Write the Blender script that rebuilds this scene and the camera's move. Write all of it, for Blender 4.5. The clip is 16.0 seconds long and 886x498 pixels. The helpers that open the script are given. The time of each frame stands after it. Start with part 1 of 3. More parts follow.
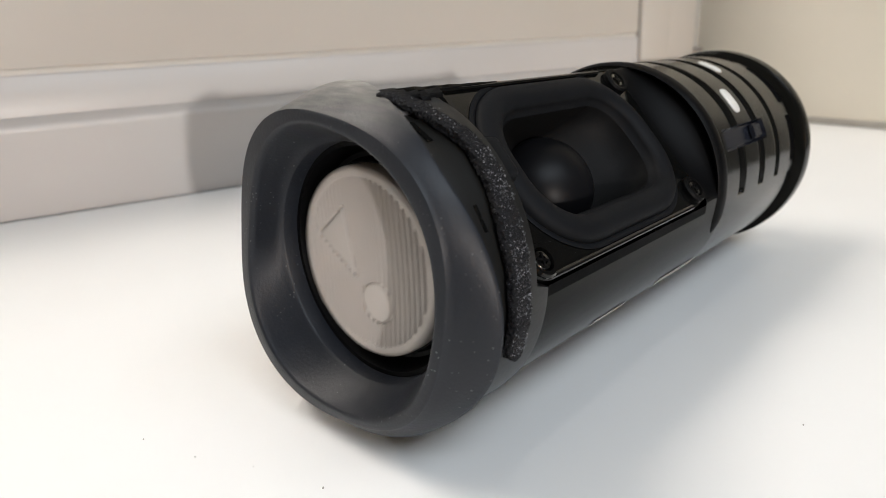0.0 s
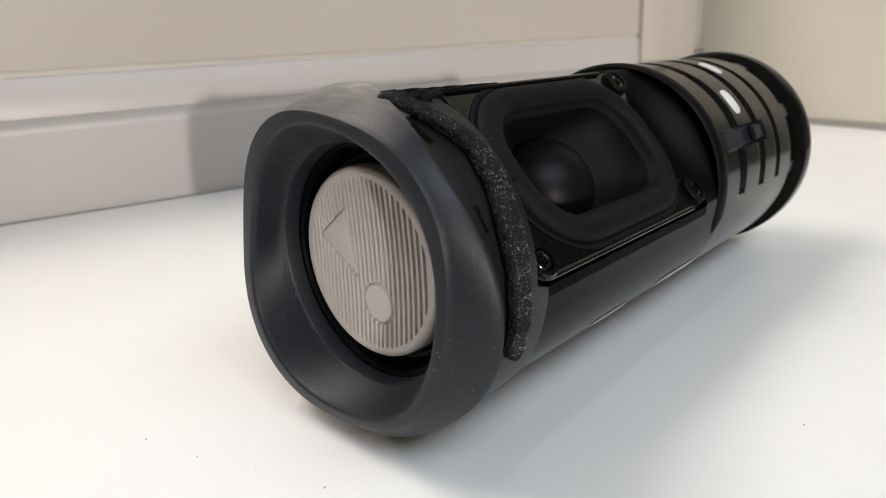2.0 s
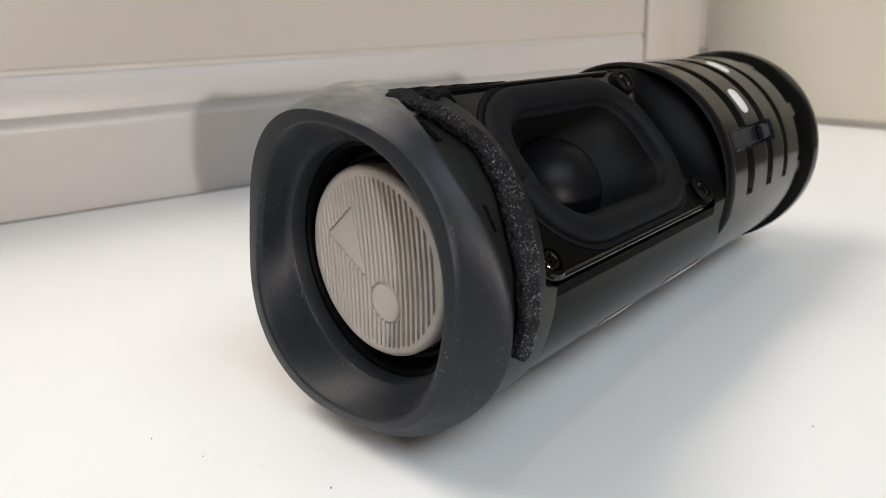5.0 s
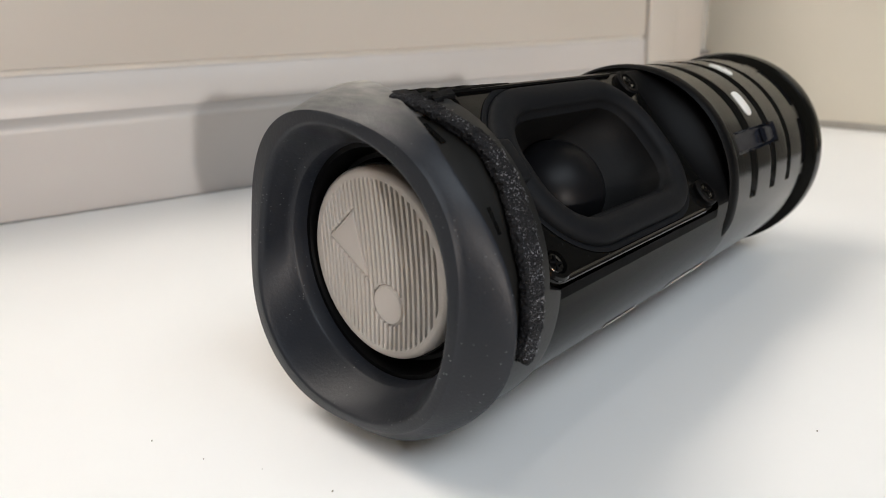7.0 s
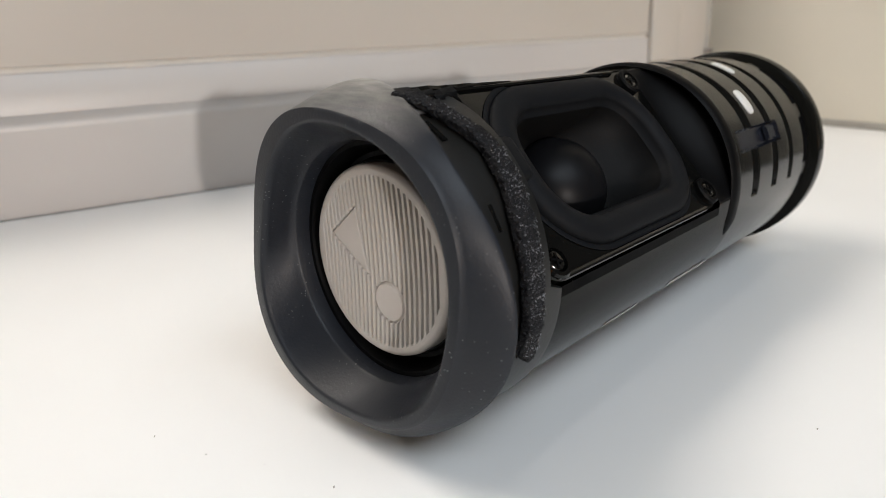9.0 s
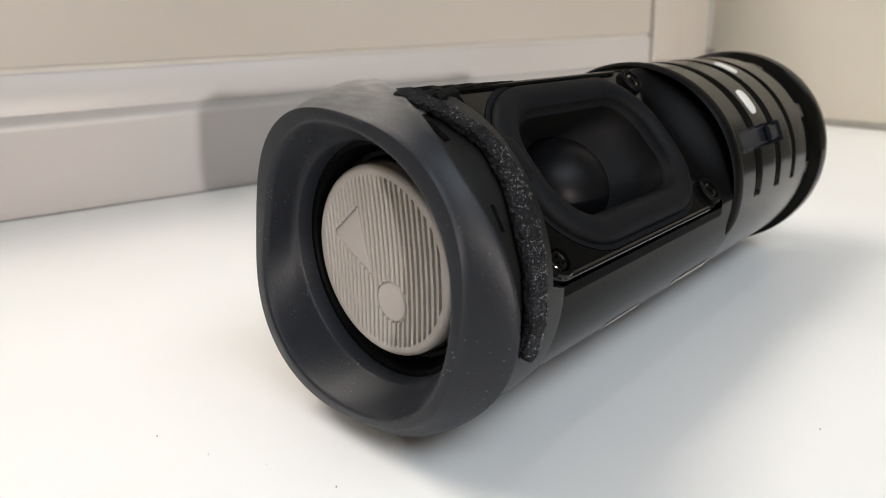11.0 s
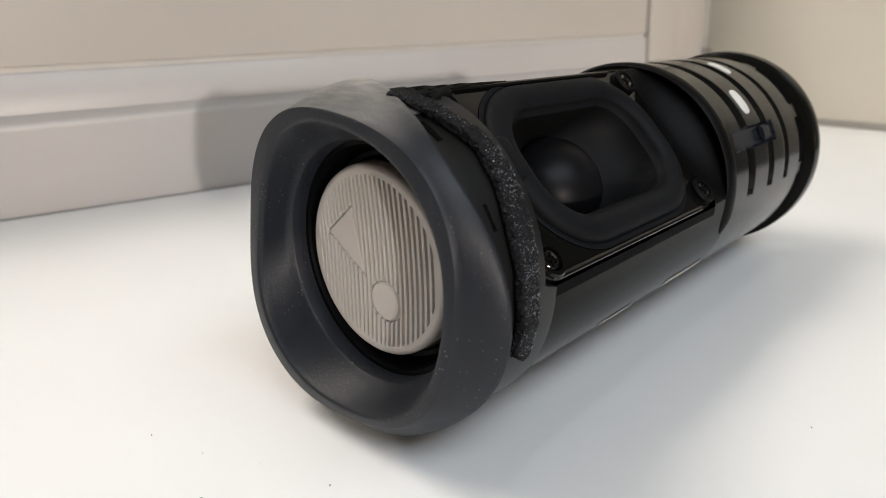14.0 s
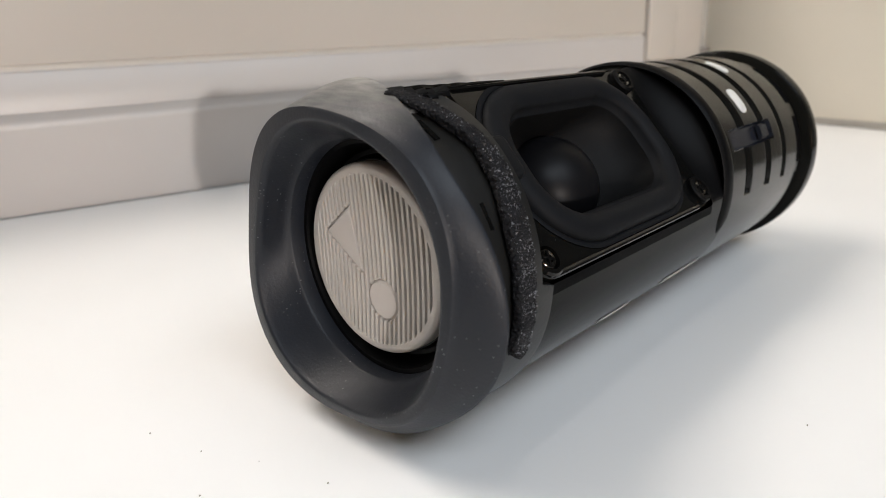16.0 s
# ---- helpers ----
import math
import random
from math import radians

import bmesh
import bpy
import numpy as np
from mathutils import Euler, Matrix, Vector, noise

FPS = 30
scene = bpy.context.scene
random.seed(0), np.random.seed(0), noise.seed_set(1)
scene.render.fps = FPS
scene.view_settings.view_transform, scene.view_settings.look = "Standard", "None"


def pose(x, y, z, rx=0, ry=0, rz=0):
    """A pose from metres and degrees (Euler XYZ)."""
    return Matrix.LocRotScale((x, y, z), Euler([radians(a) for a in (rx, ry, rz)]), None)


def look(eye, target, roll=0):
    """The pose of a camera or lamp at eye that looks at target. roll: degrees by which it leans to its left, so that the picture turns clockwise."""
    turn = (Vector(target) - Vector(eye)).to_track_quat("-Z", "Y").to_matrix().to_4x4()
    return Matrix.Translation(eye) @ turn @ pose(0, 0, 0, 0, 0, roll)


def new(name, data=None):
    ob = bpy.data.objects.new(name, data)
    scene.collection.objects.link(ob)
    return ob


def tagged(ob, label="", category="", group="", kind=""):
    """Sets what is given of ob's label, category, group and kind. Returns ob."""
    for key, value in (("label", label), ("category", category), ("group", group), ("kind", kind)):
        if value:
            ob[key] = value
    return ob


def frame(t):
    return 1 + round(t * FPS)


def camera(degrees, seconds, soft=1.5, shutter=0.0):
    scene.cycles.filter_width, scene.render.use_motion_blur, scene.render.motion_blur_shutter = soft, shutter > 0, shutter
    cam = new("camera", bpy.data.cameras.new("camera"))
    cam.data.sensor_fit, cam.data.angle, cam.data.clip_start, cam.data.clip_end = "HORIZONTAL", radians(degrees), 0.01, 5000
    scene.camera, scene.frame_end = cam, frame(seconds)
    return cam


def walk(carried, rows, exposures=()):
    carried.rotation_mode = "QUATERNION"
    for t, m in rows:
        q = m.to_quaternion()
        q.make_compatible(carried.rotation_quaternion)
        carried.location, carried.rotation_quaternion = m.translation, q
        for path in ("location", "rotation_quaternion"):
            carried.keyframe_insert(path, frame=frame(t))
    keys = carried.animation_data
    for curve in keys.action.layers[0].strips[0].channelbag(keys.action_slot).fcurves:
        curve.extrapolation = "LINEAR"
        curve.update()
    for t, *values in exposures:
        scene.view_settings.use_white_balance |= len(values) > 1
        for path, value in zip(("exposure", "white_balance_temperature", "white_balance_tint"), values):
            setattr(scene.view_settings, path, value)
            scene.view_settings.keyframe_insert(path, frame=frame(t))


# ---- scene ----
cam = camera(68.9, 16.0, soft=0.8, shutter=1.0)
cam.data.dof.use_dof = True
cam.data.dof.focus_distance = 0.134
cam.data.dof.aperture_fstop = 22.0
EXPOSURES = [(0.0, 0.06, 6300, 10), (0.5, 0.0, 6350, 10), (1.0, -0.12, 6280, 10), (1.5, 0.0, 6300, 10), (2.5, -0.01, 6300, 10), (4.0, -0.03, 6280, 10), (6.5, -0.07, 6280, 10),
             (7.0, -0.02, 6340, 10), (7.5, 0.0, 6580, 10), (8.0, -0.03, 6580, 10), (8.5, -0.09, 6420, 10), (9.0, -0.05, 6320, 10), (11.5, 0.03, 6340, 10), (12.0, -0.07, 6300, 10),
             (12.5, -0.18, 6260, 10), (13.0, -0.08, 6320, 12), (14.0, -0.06, 6340, 10), (15.5, -0.09, 6320, 10), (16.0, 0.01, 6320, 11)]
PATH = [
    (0.0, look((0.00061, -0.00033, 0.07828), (0.09668, 0.16353, 0.01568), -2.979)),
    (0.5, look((0.00052, -0.00042, 0.07816), (0.09621, 0.16378, 0.01588), -3.079)),
    (1.0, look((0.00049, -0.00044, 0.07829), (0.09601, 0.16383, 0.01590), -2.999)),
    (1.5, look((0.00053, -0.00063, 0.07831), (0.09602, 0.16370, 0.01606), -3.050)),
    (2.0, look((0.00041, -0.00086, 0.07826), (0.09618, 0.16336, 0.01614), -3.063)),
    (2.5, look((0.00032, -0.00056, 0.07808), (0.09578, 0.16384, 0.01595), -3.050)),
    (3.0, look((0.00018, -0.00083, 0.07804), (0.09520, 0.16379, 0.01584), -3.066)),
    (3.5, look((0.00009, -0.00078, 0.07827), (0.09495, 0.16365, 0.01531), -3.068)),
    (4.0, look((-0.00007, -0.00067, 0.07823), (0.09474, 0.16398, 0.01576), -3.095)),
    (6.5, look((0.00001, 0.00127, 0.07817), (0.09549, 0.16561, 0.01590), -2.794)),
    (7.0, look((-0.00019, 0.00107, 0.07815), (0.09496, 0.16572, 0.01620), -2.789)),
    (7.5, look((-0.00031, 0.00089, 0.07831), (0.09453, 0.16566, 0.01621), -2.768)),
    (8.0, look((-0.00039, 0.00079, 0.07832), (0.09441, 0.16551, 0.01602), -2.708)),
    (8.5, look((-0.00044, 0.00068, 0.07832), (0.09430, 0.16537, 0.01585), -2.687)),
    (9.0, look((-0.00030, 0.00058, 0.07815), (0.09412, 0.16545, 0.01567), -2.704)),
    (11.5, look((-0.00039, 0.00064, 0.07816), (0.09354, 0.16579, 0.01570), -2.752)),
    (12.0, look((-0.00020, 0.00013, 0.07824), (0.09449, 0.16476, 0.01555), -2.614)),
    (12.5, look((-0.00000, -0.00000, 0.07836), (0.09481, 0.16450, 0.01551), -2.628)),
    (13.0, look((0.00012, -0.00024, 0.07799), (0.09463, 0.16468, 0.01581), -2.727)),
    (13.5, look((-0.00014, -0.00032, 0.07835), (0.09451, 0.16438, 0.01579), -2.654)),
    (14.0, look((0.00001, -0.00015, 0.07819), (0.09467, 0.16455, 0.01563), -2.670)),
    (14.5, look((-0.00002, -0.00018, 0.07809), (0.09476, 0.16450, 0.01565), -2.670)),
    (15.0, look((0.00008, -0.00046, 0.07803), (0.09474, 0.16424, 0.01547), -2.738)),
    (15.5, look((0.00020, -0.00048, 0.07803), (0.09480, 0.16424, 0.01541), -2.691)),
    (16.0, look((0.00002, -0.00070, 0.07830), (0.09486, 0.16376, 0.01539), -2.658)),
]
walk(cam, PATH, exposures=EXPOSURES)

# ---- world and light ----
world = bpy.data.worlds.new("sky")
scene.world = world
world.use_nodes = True
wn = world.node_tree.nodes
sky = wn.new("ShaderNodeTexSky")
sky.sky_type, sky.sun_disc = "NISHITA", False
sky.sun_elevation, sky.sun_rotation = radians(3.4), radians(187)
world.node_tree.links.new(sky.outputs[0], wn["Background"].inputs[0])
wn["Background"].inputs[1].default_value = 0.1


def lamp(name, kind, m, energy, color, **more):
    data = bpy.data.lights.new(name, kind)
    data.energy, data.color = energy, color
    for key, value in more.items():
        if key == "angle":
            data.angle = value
        elif key == "size":
            data.shape, data.size, data.size_y = "RECTANGLE", value[0], value[1]
    ob = new(name, data)
    ob.matrix_world = m
    return ob


# low sun through the window across the room
lamp("sun", "SUN", look((0, 0, 0), (0.13, 1.0, -0.060)), 1.45, (1.0, 0.96, 0.93), angle=radians(1.4))
# bright sky outside the window, seen from the sill over the sash
lamp("window_light", "AREA", look((-0.62, 0.74, 1.63), (0.05, 0.06, 0.0)), 21.0, (1.0, 0.905, 0.79), size=(0.80, 0.75))
# added fill lamp over the unseen room; no such source is known
lamp("fill_lamp", "AREA", pose(0.10, -1.15, 1.40), 29.5, (0.87, 0.94, 1.0), size=(1.7, 1.0))


# ---- materials ----
def material(name, color, rough, metal=0.0, second=None, scale=40.0, amount=0.5, bump=0.0, bump_scale=400.0, coat=0.0, rough_var=0.0, spec=0.5):
    m = bpy.data.materials.new(name)
    m.use_nodes = True
    nt, nodes = m.node_tree, m.node_tree.nodes
    b = nodes["Principled BSDF"]
    b.inputs["Base Color"].default_value = (*color, 1)
    b.inputs["Roughness"].default_value = rough
    b.inputs["Metallic"].default_value = metal
    b.inputs["Coat Weight"].default_value = coat
    b.inputs["Specular IOR Level"].default_value = spec
    b.inputs["Coat Roughness"].default_value = 0.05
    tc = nodes.new("ShaderNodeTexCoord")
    if second is not None:
        big = nodes.new("ShaderNodeTexNoise")
        big.inputs["Scale"].default_value, big.inputs["Detail"].default_value = scale, 6.0
        nt.links.new(tc.outputs["Object"], big.inputs["Vector"])
        ramp = nodes.new("ShaderNodeValToRGB")
        ramp.color_ramp.elements[0].position, ramp.color_ramp.elements[1].position = 0.5 - amount / 2, 0.5 + amount / 2
        ramp.color_ramp.elements[0].color, ramp.color_ramp.elements[1].color = (*color, 1), (*second, 1)
        nt.links.new(big.outputs["Fac"], ramp.inputs["Fac"])
        nt.links.new(ramp.outputs["Color"], b.inputs["Base Color"])
    if rough_var:
        rn = nodes.new("ShaderNodeTexNoise")
        rn.inputs["Scale"].default_value, rn.inputs["Detail"].default_value = scale * 2.3, 5.0
        nt.links.new(tc.outputs["Object"], rn.inputs["Vector"])
        mr = nodes.new("ShaderNodeMapRange")
        mr.inputs["To Min"].default_value, mr.inputs["To Max"].default_value = max(0.02, rough - rough_var), rough + rough_var
        nt.links.new(rn.outputs["Fac"], mr.inputs["Value"])
        nt.links.new(mr.outputs["Result"], b.inputs["Roughness"])
    if bump:
        fine = nodes.new("ShaderNodeTexNoise")
        fine.inputs["Scale"].default_value, fine.inputs["Detail"].default_value = bump_scale, 4.0
        nt.links.new(tc.outputs["Object"], fine.inputs["Vector"])
        bn = nodes.new("ShaderNodeBump")
        bn.inputs["Strength"].default_value, bn.inputs["Distance"].default_value = bump, 0.0005
        nt.links.new(fine.outputs["Fac"], bn.inputs["Height"])
        nt.links.new(bn.outputs["Normal"], b.inputs["Normal"])
    return m


def dust_and_top_light(m, color, low, high):
    """Streaky dust with top light painted in, above a height in its own space."""
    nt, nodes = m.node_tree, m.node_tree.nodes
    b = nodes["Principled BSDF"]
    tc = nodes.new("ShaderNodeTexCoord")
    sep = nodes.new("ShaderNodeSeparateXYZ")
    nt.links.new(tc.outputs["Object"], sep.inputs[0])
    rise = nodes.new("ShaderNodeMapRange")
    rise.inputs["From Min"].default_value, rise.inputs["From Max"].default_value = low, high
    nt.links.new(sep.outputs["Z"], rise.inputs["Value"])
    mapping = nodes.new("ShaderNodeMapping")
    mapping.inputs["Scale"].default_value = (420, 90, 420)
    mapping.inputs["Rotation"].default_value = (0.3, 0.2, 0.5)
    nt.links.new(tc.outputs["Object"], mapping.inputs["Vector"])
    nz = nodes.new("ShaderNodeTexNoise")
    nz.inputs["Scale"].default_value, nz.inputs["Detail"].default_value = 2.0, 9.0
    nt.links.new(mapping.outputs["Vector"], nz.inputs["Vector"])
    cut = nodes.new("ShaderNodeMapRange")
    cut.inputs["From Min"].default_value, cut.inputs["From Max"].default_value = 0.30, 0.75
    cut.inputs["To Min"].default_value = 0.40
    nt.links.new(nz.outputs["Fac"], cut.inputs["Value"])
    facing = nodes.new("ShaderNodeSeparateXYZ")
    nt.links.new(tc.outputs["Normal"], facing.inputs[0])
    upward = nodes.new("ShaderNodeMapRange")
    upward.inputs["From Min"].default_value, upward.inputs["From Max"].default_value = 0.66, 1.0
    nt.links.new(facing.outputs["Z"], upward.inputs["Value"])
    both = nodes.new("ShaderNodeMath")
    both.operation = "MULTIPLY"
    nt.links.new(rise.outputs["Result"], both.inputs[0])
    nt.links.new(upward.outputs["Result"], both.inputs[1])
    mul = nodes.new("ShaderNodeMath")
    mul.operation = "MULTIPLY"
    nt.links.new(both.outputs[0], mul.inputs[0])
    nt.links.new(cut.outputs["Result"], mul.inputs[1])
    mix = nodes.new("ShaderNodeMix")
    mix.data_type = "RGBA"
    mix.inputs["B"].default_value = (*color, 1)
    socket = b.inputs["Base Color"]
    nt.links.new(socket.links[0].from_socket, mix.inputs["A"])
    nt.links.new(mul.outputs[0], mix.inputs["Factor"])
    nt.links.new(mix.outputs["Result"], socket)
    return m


def speckle(m, color, scale, size, weight, gate_from=0.45):
    """Pale dust, on foam painted sparkle: small cells of a fine pattern, in patches."""
    nt, nodes = m.node_tree, m.node_tree.nodes
    b = nodes["Principled BSDF"]
    tc = nodes.new("ShaderNodeTexCoord")
    v = nodes.new("ShaderNodeTexVoronoi")
    v.inputs["Scale"].default_value = scale
    nt.links.new(tc.outputs["Object"], v.inputs["Vector"])
    near = nodes.new("ShaderNodeMath")
    near.operation = "LESS_THAN"
    near.inputs[1].default_value = size
    nt.links.new(v.outputs["Distance"], near.inputs[0])
    patch = nodes.new("ShaderNodeTexNoise")
    patch.inputs["Scale"].default_value = 90.0
    nt.links.new(tc.outputs["Object"], patch.inputs["Vector"])
    gate = nodes.new("ShaderNodeMapRange")
    gate.inputs["From Min"].default_value, gate.inputs["From Max"].default_value = gate_from, gate_from + 0.25
    gate.inputs["To Max"].default_value = weight
    nt.links.new(patch.outputs["Fac"], gate.inputs["Value"])
    mul = nodes.new("ShaderNodeMath")
    mul.operation = "MULTIPLY"
    nt.links.new(near.outputs[0], mul.inputs[0])
    nt.links.new(gate.outputs["Result"], mul.inputs[1])
    mix = nodes.new("ShaderNodeMix")
    mix.data_type = "RGBA"
    mix.inputs["B"].default_value = (*color, 1)
    socket = b.inputs["Base Color"]
    if socket.links:
        nt.links.new(socket.links[0].from_socket, mix.inputs["A"])
    else:
        mix.inputs["A"].default_value = socket.default_value
    nt.links.new(mul.outputs[0], mix.inputs["Factor"])
    nt.links.new(mix.outputs["Result"], socket)
    return m


SILL = material("sill_laminate", (0.86, 0.85, 0.83), 0.42, second=(0.89, 0.88, 0.86), scale=9, bump=0.05, bump_scale=700, rough_var=0.06)
# white plastic set to mid grey; the frame's shade is in the colour
PVC = material("window_plastic_shaded", (0.378, 0.352, 0.330), 0.4, second=(0.418, 0.390, 0.367), scale=6, bump=0.04, bump_scale=300, rough_var=0.08)
PVC_WARM = material("sash_plastic_shaded", (0.388, 0.352, 0.308), 0.45, second=(0.428, 0.390, 0.345), scale=5, bump=0.04, bump_scale=300)
CREAM = material("cream_paint", (0.62, 0.58, 0.49), 0.6, second=(0.67, 0.625, 0.535), scale=8, bump=0.15, bump_scale=250)
GASKET = material("pale_gasket", (0.49, 0.47, 0.43), 0.5, second=(0.53, 0.51, 0.47), scale=40)
SEAL = material("grey_seal", (0.30, 0.28, 0.25), 0.6, second=(0.36, 0.34, 0.30), scale=60)
GLASS = bpy.data.materials.new("window_glass")
GLASS.use_nodes = True
GLASS.node_tree.nodes["Principled BSDF"].inputs["Transmission Weight"].default_value = 1.0
GLASS.node_tree.nodes["Principled BSDF"].inputs["Roughness"].default_value = 0.0
HINGE = material("hinge_metal", (0.22, 0.20, 0.19), 0.4, metal=0.6, second=(0.3, 0.28, 0.26), scale=100)
ROOM = material("room_paint", (0.22, 0.20, 0.17), 0.8, second=(0.26, 0.235, 0.20), scale=2, bump=0.1, bump_scale=120)
FLOOR = material("room_floor", (0.25, 0.17, 0.10), 0.5, second=(0.32, 0.22, 0.13), scale=7, bump=0.1, bump_scale=60)
RUBBER_SHEEN = 0.04
RUBBER = speckle(material("bumper_rubber", (0.0074, 0.0092, 0.0134), 0.46, second=(0.0100, 0.0122, 0.0172), scale=70, spec=0.34, bump=0.12, bump_scale=1500, rough_var=0.08), (0.30, 0.30, 0.30), 800, 0.13, 0.45)
RUBBER.node_tree.nodes["Principled BSDF"].inputs["Sheen Weight"].default_value = RUBBER_SHEEN
RUBBER.node_tree.nodes["Principled BSDF"].inputs["Sheen Roughness"].default_value = 0.35
# pale top: dust, and the window's grazing light put into the colour
dust_and_top_light(RUBBER, (0.46, 0.43, 0.38), 0.0262, 0.0350)
GLOSS = speckle(material("gloss_black", (0.003, 0.003, 0.003), 0.10, second=(0.005, 0.005, 0.0045), scale=60, rough_var=0.05, spec=0.3), (0.25, 0.25, 0.25), 500, 0.05, 0.8)
SHELL = material("shell_black", (0.005, 0.005, 0.0044), 0.16, second=(0.007, 0.007, 0.006), scale=50, spec=0.06, rough_var=0.05)
COLLAR = material("collar_plastic", (0.0080, 0.0080, 0.0077), 0.36, second=(0.011, 0.011, 0.0105), scale=90, bump=0.06, bump_scale=1200, spec=0.35)
DRUM = material("drum_black", (0.005, 0.005, 0.0045), 0.17, second=(0.008, 0.008, 0.007), scale=50, rough_var=0.05, spec=0.26)
CONE = material("cone_black", (0.004, 0.004, 0.0042), 0.58, second=(0.007, 0.007, 0.0072), scale=120, bump=0.1, bump_scale=900, spec=0.1)
SATIN = material("satin_black", (0.0012, 0.0012, 0.0014), 0.5, second=(0.002, 0.002, 0.0023), scale=80, spec=0.09, bump=0.06, bump_scale=900)
SOFT = material("surround_rubber", (0.0050, 0.0054, 0.0064), 0.6, second=(0.0066, 0.0072, 0.0085), scale=60, spec=0.10, bump=0.05, bump_scale=900)
# the foam's pale specks are its sparkle put into the colour
FOAM = speckle(material("foam_black", (0.0025, 0.0025, 0.0032), 0.6, second=(0.007, 0.007, 0.009), scale=900, spec=0.22, bump=1.0, bump_scale=2200), (0.30, 0.30, 0.325), 1800, 0.15, 0.50, gate_from=0.34)
CAP = material("cap_grey", (0.43, 0.392, 0.358), 0.55, second=(0.46, 0.42, 0.385), scale=120, bump=0.08, bump_scale=2500)
GLINT = material("foam_glint", (0.06, 0.06, 0.066), 0.22, second=(0.42, 0.42, 0.45), scale=700)
WHITE = material("white_insert", (0.58, 0.58, 0.55), 0.35, second=(0.64, 0.64, 0.61), scale=300)
TAPE = material("tape_residue", (0.30, 0.29, 0.28), 0.6, second=(0.05, 0.05, 0.05), scale=700)
LATCH = material("latch_plastic", (0.010, 0.011, 0.016), 0.22, second=(0.016, 0.018, 0.025), scale=300)
DOME = material("dome_black", (0.0022, 0.0022, 0.0028), 0.42, spec=0.14, second=(0.006, 0.006, 0.007), scale=60, rough_var=0.06)
STEEL = material("screw_steel", (0.22, 0.22, 0.22), 0.18, metal=1.0, second=(0.06, 0.06, 0.06), scale=1400)


# ---- mesh helpers ----
def part(name, bm, mat, parent=None, label="", smooth=True, angle=35):
    bmesh.ops.recalc_face_normals(bm, faces=bm.faces)
    me = bpy.data.meshes.new(name)
    bm.to_mesh(me)
    bm.free()
    me.materials.append(mat)
    if smooth:
        me.shade_smooth()
        me.set_sharp_from_angle(angle=radians(angle))
    ob = new(name, me)
    if parent is not None:
        ob.parent = parent
    if label:
        ob["label"] = label
    return ob


def box(x0, x1, y0, y1, z0, z1, bevel=0.0, seg=2, bm=None):
    own = bm is None
    bm = bm or bmesh.new()
    r = bmesh.ops.create_cube(bm, size=1.0)
    for v in r["verts"]:
        v.co = Vector(((x0 + x1) / 2 + v.co.x * (x1 - x0), (y0 + y1) / 2 + v.co.y * (y1 - y0), (z0 + z1) / 2 + v.co.z * (z1 - z0)))
    if bevel:
        edges = list({e for v in r["verts"] for e in v.link_edges})
        bmesh.ops.bevel(bm, geom=edges, offset=bevel, segments=seg, profile=0.5, affect="EDGES")
    return bm


def extrude_profile(profile, x0, x1):
    """A closed outline of (y, z) drawn out along x."""
    bm = bmesh.new()
    a = [bm.verts.new((x0, y, z)) for y, z in profile]
    b = [bm.verts.new((x1, y, z)) for y, z in profile]
    n = len(a)
    for i in range(n):
        bm.faces.new((a[i], a[(i + 1) % n], b[(i + 1) % n], b[i]))
    bm.faces.new(a)
    bm.faces.new(b)
    return bm


def polar(s, r, deg):
    """A point of the speaker: s along its axis, r from it, deg up from the side that faces the room."""
    t = radians(deg)
    return Vector((s, -r * math.cos(t), r * math.sin(t)))


def loft(rings, closed_ring=True, closed_path=False):
    bm = bmesh.new()
    vs = [[bm.verts.new(p) for p in ring] for ring in rings]
    n = len(vs[0])
    count = len(vs) if closed_path else len(vs) - 1
    for i in range(count):
        a, b = vs[i], vs[(i + 1) % len(vs)]
        for j in range(n if closed_ring else n - 1):
            k = (j + 1) % n
            bm.faces.new((a[j], a[k], b[k], b[j]))
    return bm


# ---- the window bay ----
YF = 0.3807
XW = 0.5046
Z0 = 0.0002          # top of the sill


def structure(name, bm, mat, label, category, smooth=False):
    return tagged(part(name, bm, mat, None, smooth=smooth), label, category, kind="structure")


